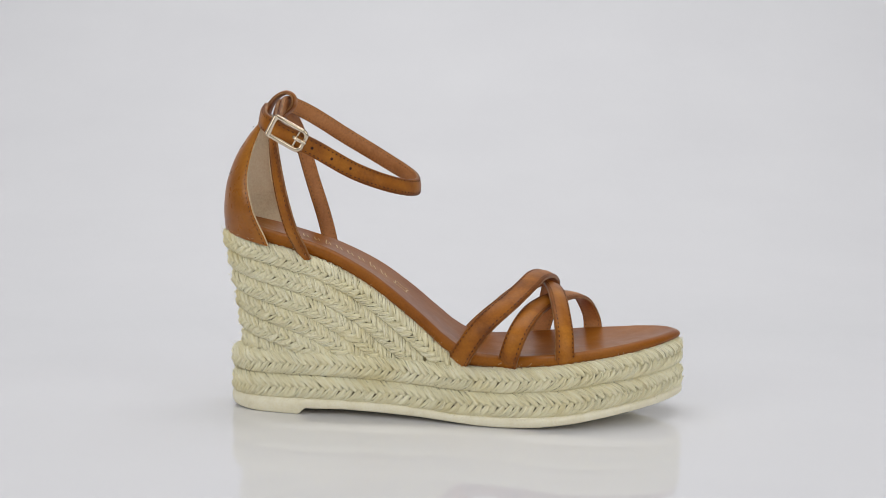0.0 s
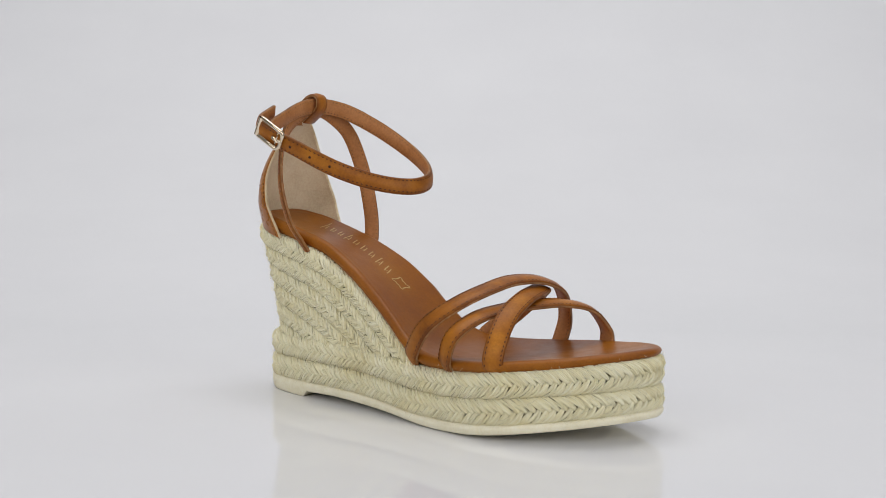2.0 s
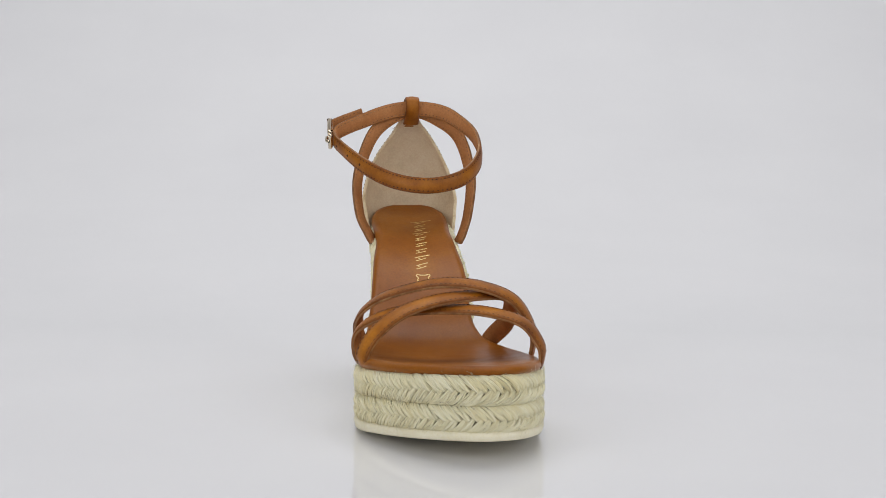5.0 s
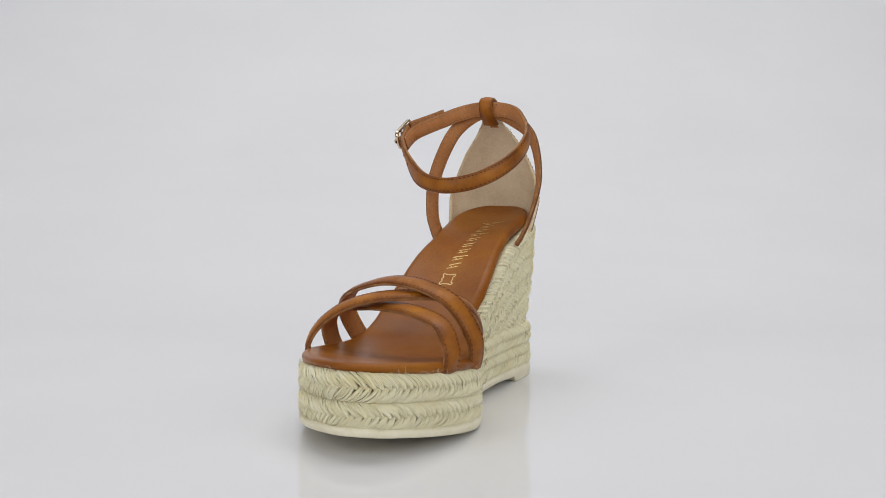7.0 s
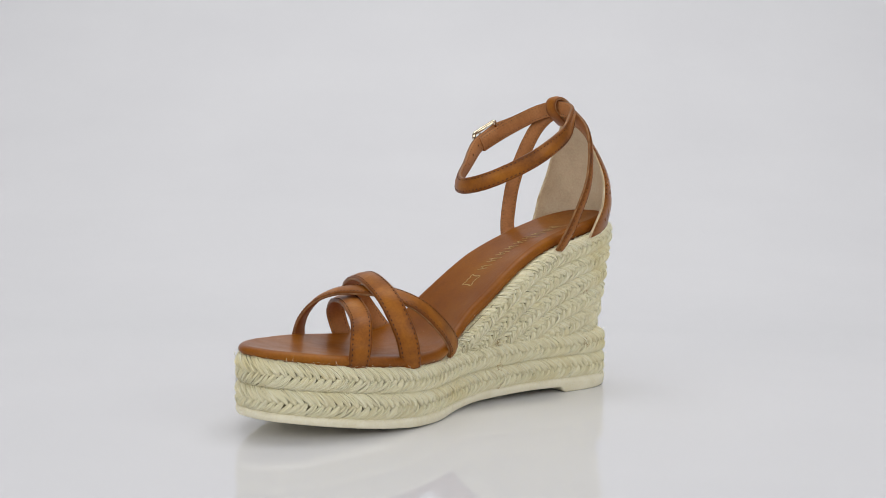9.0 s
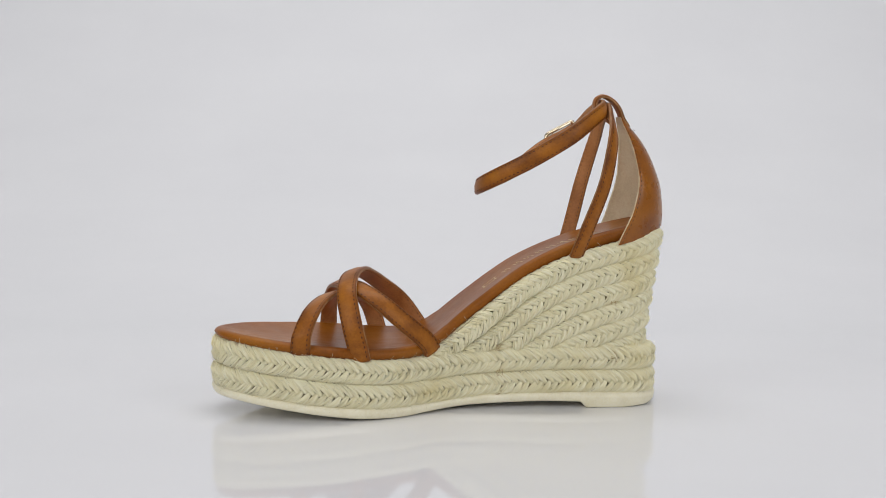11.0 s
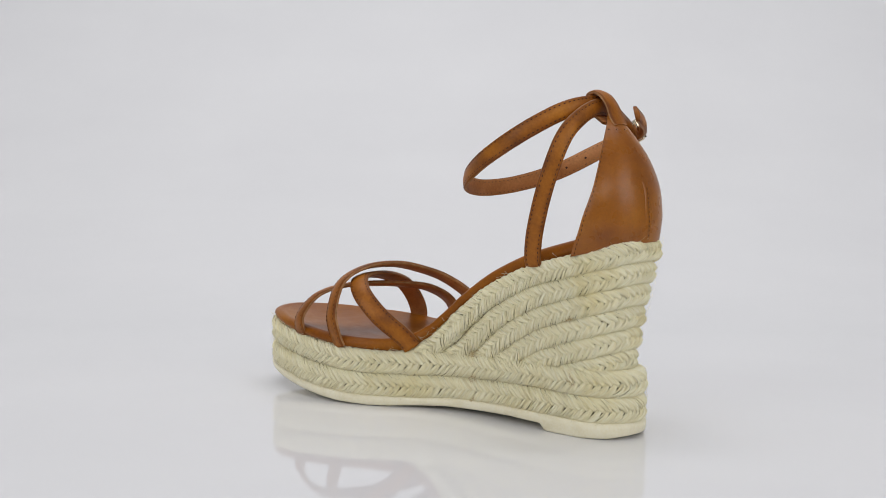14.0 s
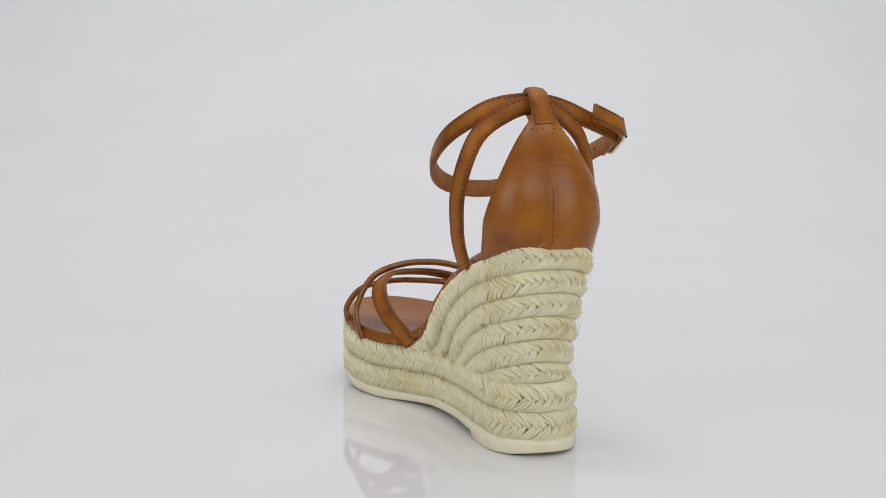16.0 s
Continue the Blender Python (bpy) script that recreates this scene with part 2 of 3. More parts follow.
def sole():
    """Cream rubber outsole with a raised arch behind the ball and a heel block."""
    def low(x):
        arch = np.interp(x, [-0.0735, -0.0705, -0.05, -0.01, 0.02, 0.045], [0, 0.0032, 0.0036, 0.0024, 0.0005, 0])
        toe = np.interp(x, [0.03, 0.05, 0.07, 0.09, 0.11, 0.13], [0, 0.0012, 0.0035, 0.0062, 0.0090, 0.0115])
        heel = np.interp(x, [-0.118, -0.108, -0.095], [0.0022, 0.0006, 0.0])
        return 0.0005 + arch + toe + heel
    dense = even(PLAN, 420, True)
    rings = []
    p = inset(dense, 0.006)
    rings.append(ring3(p, low(dense[:, 0]) + 0.0002))
    rings.append(ring3(inset(dense, 0.0018), low(dense[:, 0])))
    p = inset(dense, 0.0011)
    top = at(ROPE_BOTTOM, dense[:, 0]) + 0.0006
    lo = low(dense[:, 0])
    rings.append(ring3(p, lo + 0.0002))
    rings.append(ring3(inset(dense, 0.0007), lo + 0.0008))
    p = inset(dense, 0.0002)
    rings.append(ring3(p, lo * 0.35 + top * 0.65))
    rings.append(ring3(inset(dense, 0.0006), top))
    rings.append(ring3(inset(dense, 0.005), top + 0.001))
    loft("outsole", rings, RUBBER, "cream rubber outsole with a low heel block")


sole()


def cores():
    x = RING[:, 0]
    p = inset(RING, 0.0036)
    rings = [ring3(p, at(ROPE_BOTTOM, x) - 0.0005), ring3(p, at(ROPE_MID, x)), ring3(p, at(ROPE_TOP, x) - 0.002),
             ring3(inset(RING, 0.0055), at(ROPE_TOP, x) - 0.0012), ring3(inset(RING, 0.02), at(ROPE_TOP, x) - 0.007)]
    loft("platform_core", rings, SHADED_CORE, "straw-coloured platform core behind the braids, darkened to shade the gaps")
    # wedge: only the part of the plan behind the ball
    keep = RING[:, 0] < 0.014
    k0 = np.where(keep & ~np.roll(keep, 1))[0][0]
    idx = [(k0 + i) % N_RING for i in range(int(keep.sum()))]
    rings = []
    for f in np.linspace(0, 1, 14):
        zt, z0 = bed(RING[:, 0]) - 0.0012, at(ROPE_TOP, RING[:, 0]) - 0.003
        z = z0 + (zt - z0) * f
        rings.append((f, z, wedge_plan(RING, np.clip(z, 0.033, 0.097))))
    hi = rings[-1][2]
    loops = []
    for f, z, q in rings:
        q = inset(q, 0.0036)
        loops.append(ring3(q, z)[idx])
    z = bed(RING[:, 0]) - 0.0012
    loops.append(ring3(inset(hi, 0.010), z - 0.001)[idx])
    loops.append(ring3(inset(hi, 0.016), z - 0.006)[idx])
    mesh_ob("wedge_core", np.vstack(loops), grid_faces(len(loops), len(idx)), SHADED_CORE, sandal, "straw-coloured wedge core behind the braids, darkened to shade the gaps")


cores()


# ---- braided jute ----
YARN_R, YARN_S = 8, 5
YARN_F = np.array([tuple(reversed(q)) for q in grid_faces(YARN_R, YARN_S, True)])
RIM = np.arange(YARN_S) * 2 * np.pi / YARN_S


def braid(name, path, normals, width, label, pitch=0.0038, keep=None, seed=0, yarns=12):
    """A flat braid along a path: two rows of plump twisted bundles that round the edges of the band, slant to its middle and dive under each other there."""
    rng = np.random.default_rng(seed)
    s = np.r_[0, np.cumsum(np.linalg.norm(np.diff(path, axis=0), axis=1))]
    count = int(s[-1] / pitch)
    pitch = s[-1] / count
    verts, uvs = [], []
    at_s = lambda v, arr: np.stack([np.interp(v, s, arr[:, k]) for k in range(3)], -1)
    q = np.linspace(0, 1, YARN_R)
    for row in (1, -1):
        for c in range(count):
            sc = (c + (0.5 if row < 0 else 0.0) + rng.uniform(-0.07, 0.07)) * pitch
            sc = min(max(sc, 0.0), s[-1])
            P = at_s(sc, path)
            if keep is not None and not keep(P):
                continue
            w = width(P) if callable(width) else width
            ang = math.radians((43 if row > 0 else 50) + rng.uniform(-3, 3))
            half = 0.5 * w * rng.uniform(0.925, 0.95)
            run = half / math.tan(ang)
            # middle line of the bundle: round the edge of the band and in to a little past its middle
            phi = np.radians(np.interp(q, [0, 0.3, 1], [-34, 24, 98]))
            v_band = half * np.cos(phi) - 0.0001
            f = v_band / half
            ss = np.clip(sc - run * (0.72 * f + 0.62 * f ** 3) - rng.uniform(-0.0003, 0.0003), 0, s[-1])
            base = at_s(ss, path)
            T = unit(at_s(min(sc + 0.001, s[-1]), path) - at_s(max(sc - run, 0), path))
            Nn = at_s(np.clip(sc - run / 2, 0, s[-1]), normals)
            Nn = unit(Nn - T * (Nn @ T))
            U = np.cross(Nn, T)
            U = U * (1 if U[2] > 0 else -1)
            out = -0.0031 + 0.0034 * np.abs(np.sin(phi)) ** 0.8 * np.sign(np.sin(phi)) + np.interp(q, [0, 0.72, 0.88, 1.0], [0, 0.0, -0.0007, -0.0024]) + rng.uniform(-0.0003, 0.0003)
            mid = base + row * v_band[:, None] * U + out[:, None] * Nn
            D = unit(np.gradient(mid, axis=0))
            Nq = unit(Nn * np.clip(np.sin(phi), 0.25, 1)[:, None] + row * U * np.cos(phi)[:, None] * 0.8)
            W = unit(np.cross(Nq, D))
            Nq = np.cross(D, W)
            wide = 0.5 * pitch * math.sin(ang) * rng.uniform(0.95, 1.06) * np.interp(q, [0, 0.3, 0.75, 1.0], [1.75, 1.45, 0.98, 0.5])
            deep = 0.0013 * rng.uniform(0.88, 1.12) * np.interp(q, [0, 0.3, 0.75, 1.0], [0.4, 0.6, 1.05, 0.6])
            twist, turn0 = rng.uniform(0.7, 1.7), rng.uniform(0, 6.28)
            for j in range(yarns):
                th = turn0 + 2 * np.pi * (j + rng.uniform(-0.3, 0.3)) / yarns + twist * q
                grow = rng.uniform(0.9, 1.04)
                line = mid + W * (np.cos(th) * wide * 0.86 * grow)[:, None] + Nq * (np.sin(th) * deep * grow + 0.0002)[:, None]
                r = 0.00037 * rng.uniform(0.8, 1.15) * np.interp(q, [0, 0.2, 0.8, 1], [1.0, 1.0, 1.0, 0.75])
                pts = line[:, None] + (np.cos(RIM)[None, :, None] * W[:, None] + np.sin(RIM)[None, :, None] * Nq[:, None]) * r[:, None, None]
                verts.append(pts.reshape(-1, 3))
                uvs.append(np.column_stack([np.repeat(q, YARN_S) + rng.uniform(0, 40), np.tile(np.arange(YARN_S) / YARN_S, YARN_R) + rng.uniform(0, 40)]))
    nv = YARN_R * YARN_S
    faces = (YARN_F[None] + (np.arange(len(verts)) * nv)[:, None, None]).reshape(-1, 4).tolist()
    ob = mesh_ob(name, np.vstack(verts), faces, JUTE, sandal, label, uvs=np.vstack(uvs))
    ob["kind"] = "stuff"
    return ob


def platform_braids():
    start = np.argmin(np.linalg.norm(PLAN - np.array((-0.026, 0.0123)), axis=1))
    p = np.roll(PLAN, -start, 0)
    n = plan_normals(p)
    p, n = np.vstack([p[-9:], p, p[:1]]), np.vstack([n[-9:], n, n[:1]])
    for name, lo, hi, sd in (("platform_braid", ROPE_MID, ROPE_TOP, 1), ("platform_braid", ROPE_BOTTOM, ROPE_MID, 2)):
        zc = (at(lo, p[:, 0]) + at(hi, p[:, 0])) / 2
        path = np.column_stack([p - n * 0.0018, zc])
        width = lambda P, lo=lo, hi=hi: float(at(hi, P[0]) - at(lo, P[0]))
        braid(name, path, np.column_stack([n, np.zeros(len(n))]), width, "herringbone braid of pale jute round the platform", seed=sd)


platform_braids()
BAND = 0.0103


def wedge_braids():
    keepx = PLAN[:, 0] < 0.0185
    k0 = np.where(keepx & ~np.roll(keepx, 1))[0][0]
    idx = np.array([(k0 + i) % len(PLAN) for i in range(int(keepx.sum()))])
    xs = PLAN[:, 0]
    slope = np.gradient(WEDGE_TOP[:, 1], WEDGE_TOP[:, 0])
    steep = np.interp(xs, WEDGE_TOP[:, 0], np.sqrt(1 + slope ** 2))
    ztop = at(WEDGE_TOP, xs)
    for k in range(7):
        z = ztop - (k + 0.5) * BAND * steep ** 1.15
        p = wedge_plan(PLAN, np.clip(z, 0.033, 0.097))
        n = plan_normals(p)
        path = np.column_stack([p - n * 0.0019, z])[idx]
        nn = np.column_stack([n, np.zeros(len(n))])[idx]
        keep = lambda P: P[2] > at(ROPE_TOP, P[0]) - 0.005 and P[0] < 0.016
        if not any(keep(P) for P in path):
            continue
        braid("wedge_braid", path, nn, BAND, "herringbone braid of pale jute round the wedge heel", keep=keep, seed=10 + k)


wedge_braids()


def loose_fibres():
    """Stray jute hairs along the edges of the braids, and two knots of brown fibre."""
    rng = np.random.default_rng(77)
    verts, faces = [], []

    def hair(p, d, length, r, bend):
        nonlocal verts, faces
        q = np.linspace(0, 1, 6)[:, None]
        line = p + d * q * length + bend * q ** 2 * length
        v, f = tube(line, r, False, 3)
        b0 = len(verts)
        verts.extend(v)
        faces.extend([tuple(k + b0 for k in g) for g in f])
    nrm = plan_normals(PLAN)
    lo, hi = wedge_plan(PLAN, 0.033), wedge_plan(PLAN, 0.097)
    for _ in range(520):
        i = rng.integers(len(PLAN))
        x = PLAN[i, 0]
        top, low_, bot = at(ROPE_TOP, x), at(ROPE_MID, x), at(ROPE_BOTTOM, x)
        choice = rng.random()
        p2 = PLAN[i]
        if choice < 0.45:
            z = float(bed(x)) + rng.uniform(-0.0015, 0.001)
            f = np.clip((z - 0.033) / 0.064, 0, 1)
            p2 = (lo[i] * (1 - f) + hi[i] * f) if x < 0.01 else p2 - nrm[i] * 0.0015
        elif choice < 0.65:
            z = top
        elif choice < 0.8:
            z = low_
        else:
            z = bot + (float(bed(x)) - bot) * rng.random()
            if z > top:
                f = np.clip((z - 0.033) / 0.064, 0, 1)
                p2 = lo[i] * (1 - f) + hi[i] * f
        n3 = np.array((*nrm[i], 0.0))
        along = np.array((-nrm[i, 1], nrm[i, 0], 0.0)) * rng.choice((-1, 1))
        d = unit(n3 * rng.uniform(0.15, 0.9) + along * rng.uniform(0.2, 1.0) + np.array((0, 0, rng.uniform(-0.5, 0.7))))
        hair(np.array((*p2, z)) - n3 * 0.0012, d, 0.0010 + 0.0036 * rng.random() ** 2.4, rng.uniform(0.00004, 0.00007), unit(rng.normal(size=3)) * 0.35 - n3 * 0.25)
    for _ in range(3600):                                       # fuzz lying on the braids
        i = rng.integers(len(PLAN))
        x = PLAN[i, 0]
        bot, top, end = float(at(ROPE_BOTTOM, x)), float(at(ROPE_TOP, x)), float(bed(x))
        z = bot + (max(end, top) - bot) * rng.random()
        p2 = PLAN[i]
        if z > top:
            f = np.clip((z - 0.033) / 0.064, 0, 1)
            p2 = lo[i] * (1 - f) + hi[i] * f
        n3 = np.array((*nrm[i], 0.0))
        along = np.array((-nrm[i, 1], nrm[i, 0], 0.0)) * rng.choice((-1, 1))
        d = unit(n3 * rng.uniform(0.0, 0.35) + along * rng.uniform(0.3, 1.0) + np.array((0, 0, rng.uniform(-0.9, 0.9))))
        hair(np.array((*p2, z)) - n3 * rng.uniform(0.0002, 0.0012), d, rng.uniform(0.0015, 0.0032), rng.uniform(0.00004, 0.00008), unit(rng.normal(size=3)) * 0.3 - n3 * 0.2)
    for kx, ky, kz in ((-0.088, 0.0142, 0.0275), (-0.087, 0.0142, 0.0575), (-0.0262, 0.0122, 0.0195), (-0.0258, 0.0122, 0.0325), (-0.0265, 0.0122, 0.0085)):
        n0 = len(verts)
        kv, kf = verts, faces
        verts, faces = [], []
        for _ in range(22 if kx < -0.05 else 9):
            d = unit(rng.normal(size=3) * (1, 0.35, 1))
            hair(np.array((kx, ky - 0.0002, kz)) + rng.normal(size=3) * (0.0012, 0.0004, 0.0011) - d * 0.001, d, rng.uniform(0.0015, 0.0035), rng.uniform(0.00010, 0.00018), np.array((0, -0.4, 0)))
        mesh_ob("fibre_knot", verts, faces, KNOT, sandal, "brownish knot of jute fibre")
        verts, faces = kv, kf
    mesh_ob("jute_fuzz", verts, faces, FIBRE, sandal, "stray jute hairs along the braids")["kind"] = "stuff"


# ---- leather footbed ----
def footbed_height(x, y_in):
    """Height of the footbed's top, y_in the share from its axis (0) to its edge (1)."""
    rim = np.interp(x, [-0.12, -0.09, -0.04, 0.0, 0.03, 0.1, 0.125], [0.0062, 0.0066, 0.0068, 0.0068, 0.0054, 0.0048, 0.0040])
    dish = np.interp(x, [-0.12, -0.06, 0.0, 0.05, 0.1], [0.0022, 0.0012, 0.0014, 0.0028, 0.0020])
    return bed(x) + rim - dish * (1 - np.asarray(y_in) ** 2)


def footbed():
    k = np.clip((RING[:, 0] + 0.02) / 0.04, 0, 1)[:, None]
    p0 = wedge_plan(RING, 0.095) * (1 - k) + RING * k
    arch = np.interp(RING[:, 0], [-0.117, -0.106, -0.02, 0.015], [0, 1, 1, 0]) * (RING[:, 1] > at(YC, RING[:, 0]))
    p0[:, 1] -= 0.0035 * arch                      # the braid stands out past the footbed along the arch
    heel = np.interp(RING[:, 0], [-0.117, -0.1, -0.06, -0.04], [0, 1, 1, 0]) * (RING[:, 1] < at(YC, RING[:, 0]))
    p0[:, 1] += 0.0018 * heel
    p0[:, 0] += 0.0022 * np.clip((-0.085 - RING[:, 0]) / 0.02, 0, 1)
    rings = []
    rim = lambda x: footbed_height(x, 1.0) - bed(x)
    for d, h in ((0.006, -0.25), (0.0038, 0.0), (0.0024, 0.2), (0.0018, 0.45), (0.0022, 0.7), (0.0034, 0.9), (0.0048, 1.0), (0.0060, 1.03), (0.0072, 0.98)):
        q = inset(p0, d)
        z = bed(q[:, 0]) + h * rim(q[:, 0])
        rings.append(ring3(q, z))
    for s in (0.93, 0.85, 0.75, 0.64, 0.53, 0.42, 0.31, 0.2, 0.1, 0.0):
        q = inset(p0, 0.0072)
        c = axis_point(q)
        q = c + (q - c) * s
        rings.append(ring3(q, footbed_height(q[:, 0], s)))
    ob = loft("footbed", rings, INSOLE, "smooth tan leather footbed with a rolled edge", caps=False)
    bm = bmesh.new()
    bm.from_mesh(ob.data)
    bmesh.ops.remove_doubles(bm, verts=bm.verts, dist=0.00003)
    bmesh.ops.dissolve_degenerate(bm, dist=0.00002, edges=bm.edges)
    bmesh.ops.recalc_face_normals(bm, faces=bm.faces)
    for face in bm.faces:
        c = face.calc_center_median()
        if face.normal.z < 0 and c.z > bed(c.x) + 0.0035:
            face.normal_flip()
    bm.to_mesh(ob.data)
    bm.free()
    return ob


FOOTBED = footbed()
loose_fibres()


FOOTBED.data.calc_loop_triangles()
BED_TRIS = np.array([[FOOTBED.data.vertices[k].co[:] for k in q.vertices] for q in FOOTBED.data.loop_triangles])


def on_footbed(p):
    """Height of the footbed's top over a point of the plan."""
    a, b, c = BED_TRIS[:, 0], BED_TRIS[:, 1], BED_TRIS[:, 2]
    area = (b[:, 0] - a[:, 0]) * (c[:, 1] - a[:, 1]) - (b[:, 1] - a[:, 1]) * (c[:, 0] - a[:, 0])
    ok = np.abs(area) > 1e-12
    area = np.where(ok, area, 1.0)
    u = ((p[0] - a[:, 0]) * (c[:, 1] - a[:, 1]) - (p[1] - a[:, 1]) * (c[:, 0] - a[:, 0])) / area
    v = ((b[:, 0] - a[:, 0]) * (p[1] - a[:, 1]) - (b[:, 1] - a[:, 1]) * (p[0] - a[:, 0])) / area
    inside = ok & (u > -0.02) & (v > -0.02) & (u + v < 1.02)
    z = a[:, 2] + u * (b[:, 2] - a[:, 2]) + v * (c[:, 2] - a[:, 2])
    return float(z[inside].max()) if inside.any() else float(bed(p[0])) + 0.006


def gold_mark(name, pts, width, closed=False, label=""):
    """A thin line of foil pressed on the footbed; pts in plan."""
    q = even(spline(pts, 12 * len(pts), closed), max(10, 5 * len(pts)), closed)
    t_ = unit(np.roll(q, -1, 0) - np.roll(q, 1, 0)) if closed else unit(np.gradient(q, axis=0))
    n = np.column_stack([-t_[:, 1], t_[:, 0]])
    rows = []
    for off, dz in ((-0.5, 0.0), (0.0, 0.00012), (0.5, 0.0)):
        e = q + n * off * width
        rows.append(np.column_stack([e, [on_footbed(k) + 0.0002 + dz for k in e]]))
    mesh_ob(name, np.vstack(rows), grid_faces(3, len(q), closed), GOLD, sandal, label)


def foil_print():
    """The maker's line as plain slanted strokes of gold foil, and the outline of a hide."""
    xs = np.linspace(-0.0825, -0.034, 9)
    tall = (0.0125, 0.0066, 0.0066, 0.0105, 0.0066, 0.0066, 0.0066, 0.0085, 0.0066)
    for k, (x, h) in enumerate(zip(xs, tall)):
        y = -0.0072 - (x + 0.0825) * 0.075
        lab = "short gold foil stroke on the footbed"
        gold_mark("gold_mark", np.array([(x - 0.0012, y + h * 0.62), (x, y), (x + 0.0010, y - h * 0.38)]), 0.00065, label=lab)
        gold_mark("gold_mark", np.array([(x + 0.0012, y + 0.0030), (x + 0.0024, y - 0.0002), (x + 0.0032, y - 0.0028)]), 0.00055, label=lab)
        gold_mark("gold_mark", np.array([(x + 0.0010, y - 0.0017), (x + 0.0021, y - 0.0001)]), 0.0004, label=lab)
    c = np.array((-0.0238, -0.0103))
    hide = np.array([(0, 3.0), (1.3, 2.5), (2.6, 3.6), (3.6, 3.0), (3.2, 1.6), (3.1, 0), (3.2, -1.7), (3.7, -3.0), (2.6, -3.5), (1.2, -2.6), (0, -3.3),
                     (-1.2, -2.6), (-2.6, -3.5), (-3.7, -3.0), (-3.2, -1.7), (-3.1, 0), (-3.2, 1.6), (-3.6, 3.0), (-2.6, 3.6), (-1.3, 2.5)]) / 1000
    gold_mark("gold_hide_outline", c + hide * (0.95, 1.05), 0.0006, True, "gold foil outline of a hide")


foil_print()


# ---- straps ----
def frame_along(path, centre, up=None):
    T = unit(np.gradient(path, axis=0))
    out = path - centre
    out = out - T * (out * T).sum(1, keepdims=True)
    Nn = unit(out)
    W = np.cross(T, Nn)
    return T, Nn, W


def ribbon(name, points, width, thick, centre, label, n=90, parent=None, stitch=True, mat=TAN, lining=LINING, across=None):
    """A flat leather strap with rounded edges, a lining inside and stitches along both edges. centre: a function or a point inside the loop."""
    path = even(spline(np.asarray(points) / 1000, 400), n)
    cen = centre(path) if callable(centre) else np.asarray(centre) / 1000
    T, Nn, W = frame_along(path, cen)
    if across is not None:
        flat = unit(np.cross(np.asarray(across, float), T))
        Nn = unit(0.25 * Nn + flat * np.sign((flat * Nn).sum(1, keepdims=True)))
    for _ in range(3):
        Nn = unit(np.vstack([Nn[:1], (Nn[:-2] + 2 * Nn[1:-1] + Nn[2:]) / 4, Nn[-1:]]))
    Nn = unit(Nn - T * (Nn * T).sum(1, keepdims=True))
    W = np.cross(T, Nn)
    w = np.full(n, width) if np.ndim(width) == 0 else np.interp(np.linspace(0, 1, n), np.linspace(0, 1, len(width)), width)
    sect = [(-1, -0.35), (-0.985, 0.1), (-0.9, 0.42), (-0.72, 0.44), (-0.5, 0.6), (0, 0.74), (0.5, 0.6), (0.72, 0.44), (0.9, 0.42), (0.985, 0.1), (1, -0.35)]
    h = w[:, None] / 2
    loops = [path + W * a * h + Nn * b_ * thick for a, b_ in sect]
    m_ = len(sect)
    verts = np.stack(loops, 1).reshape(-1, 3)
    faces = grid_faces(n, m_) + [tuple(range(m_)), tuple(range((n - 1) * m_, n * m_))]
    length = np.r_[0, np.cumsum(np.linalg.norm(np.diff(path, axis=0), axis=1))]
    uvs = np.column_stack([np.repeat(length, m_), np.tile([(a + 1) / 2 for a, _ in sect], n)])
    strap = mesh_ob(name, verts, faces, mat, parent or sandal, label, uvs=uvs)
    strap.data.materials.append(EDGE)
    for k in range((n - 1) * (m_ - 1)):
        if k % (m_ - 1) in (0, m_ - 2):
            strap.data.polygons[k].material_index = 1
    inner = [(-0.97, -0.3), (-0.93, -0.48), (0, -0.52), (0.93, -0.48), (0.97, -0.3)]
    loops = [path + W * a * h + Nn * b_ * thick for a, b_ in inner]
    verts = np.stack(loops, 1).reshape(-1, 3)
    faces = grid_faces(n, 5) + [tuple(range(5)), tuple(range((n - 1) * 5, n * 5))]
    mesh_ob("lining", verts, faces, lining, strap, "pinkish tan leather lining")
    if stitch:
        sv, sf = [], []
        pv, pf = [], []
        s = np.r_[0, np.cumsum(np.linalg.norm(np.diff(path, axis=0), axis=1))]
        rng = np.random.default_rng(len(points))
        for edge in (-1, 1):
            for sc in np.arange(0.0015, s[-1] - 0.001, 0.0024):
                g = lambda arr: np.array([np.interp(sc, s, arr[:, k]) for k in range(3)])
                P, t3, n3, w3 = g(path), unit(g(T)), unit(g(Nn)), unit(g(W))
                hw = np.interp(sc, s, w) / 2 - 0.00135
                for side, V, F_ in ((0.52, sv, sf), (-0.5, pv, pf)):
                    c = P + w3 * edge * hw + n3 * thick * side
                    b0 = len(V)
                    ln, wd = 0.00085 * rng.uniform(0.85, 1.1), 0.00036
                    for du, dw, dn in ((-1, 0, -0.4), (0, -1, 0), (0, 1, 0), (1, 0, -0.4), (0, 0, 1)):
                        V.append(c + t3 * du * ln + w3 * dw * wd + n3 * dn * 0.0002 * (1 if side > 0 else -1))
                    F_.extend([(b0, b0 + 1, b0 + 4), (b0, b0 + 4, b0 + 2), (b0 + 3, b0 + 4, b0 + 1), (b0 + 3, b0 + 2, b0 + 4)])
        mesh_ob("stitching", sv, sf, THREAD, strap, "brown stitching along both edges", smooth=False)["kind"] = "stuff"
        mesh_ob("stitching", pv, pf, PALE_THREAD, strap, "pale stitching on the lining", smooth=False)["kind"] = "stuff"
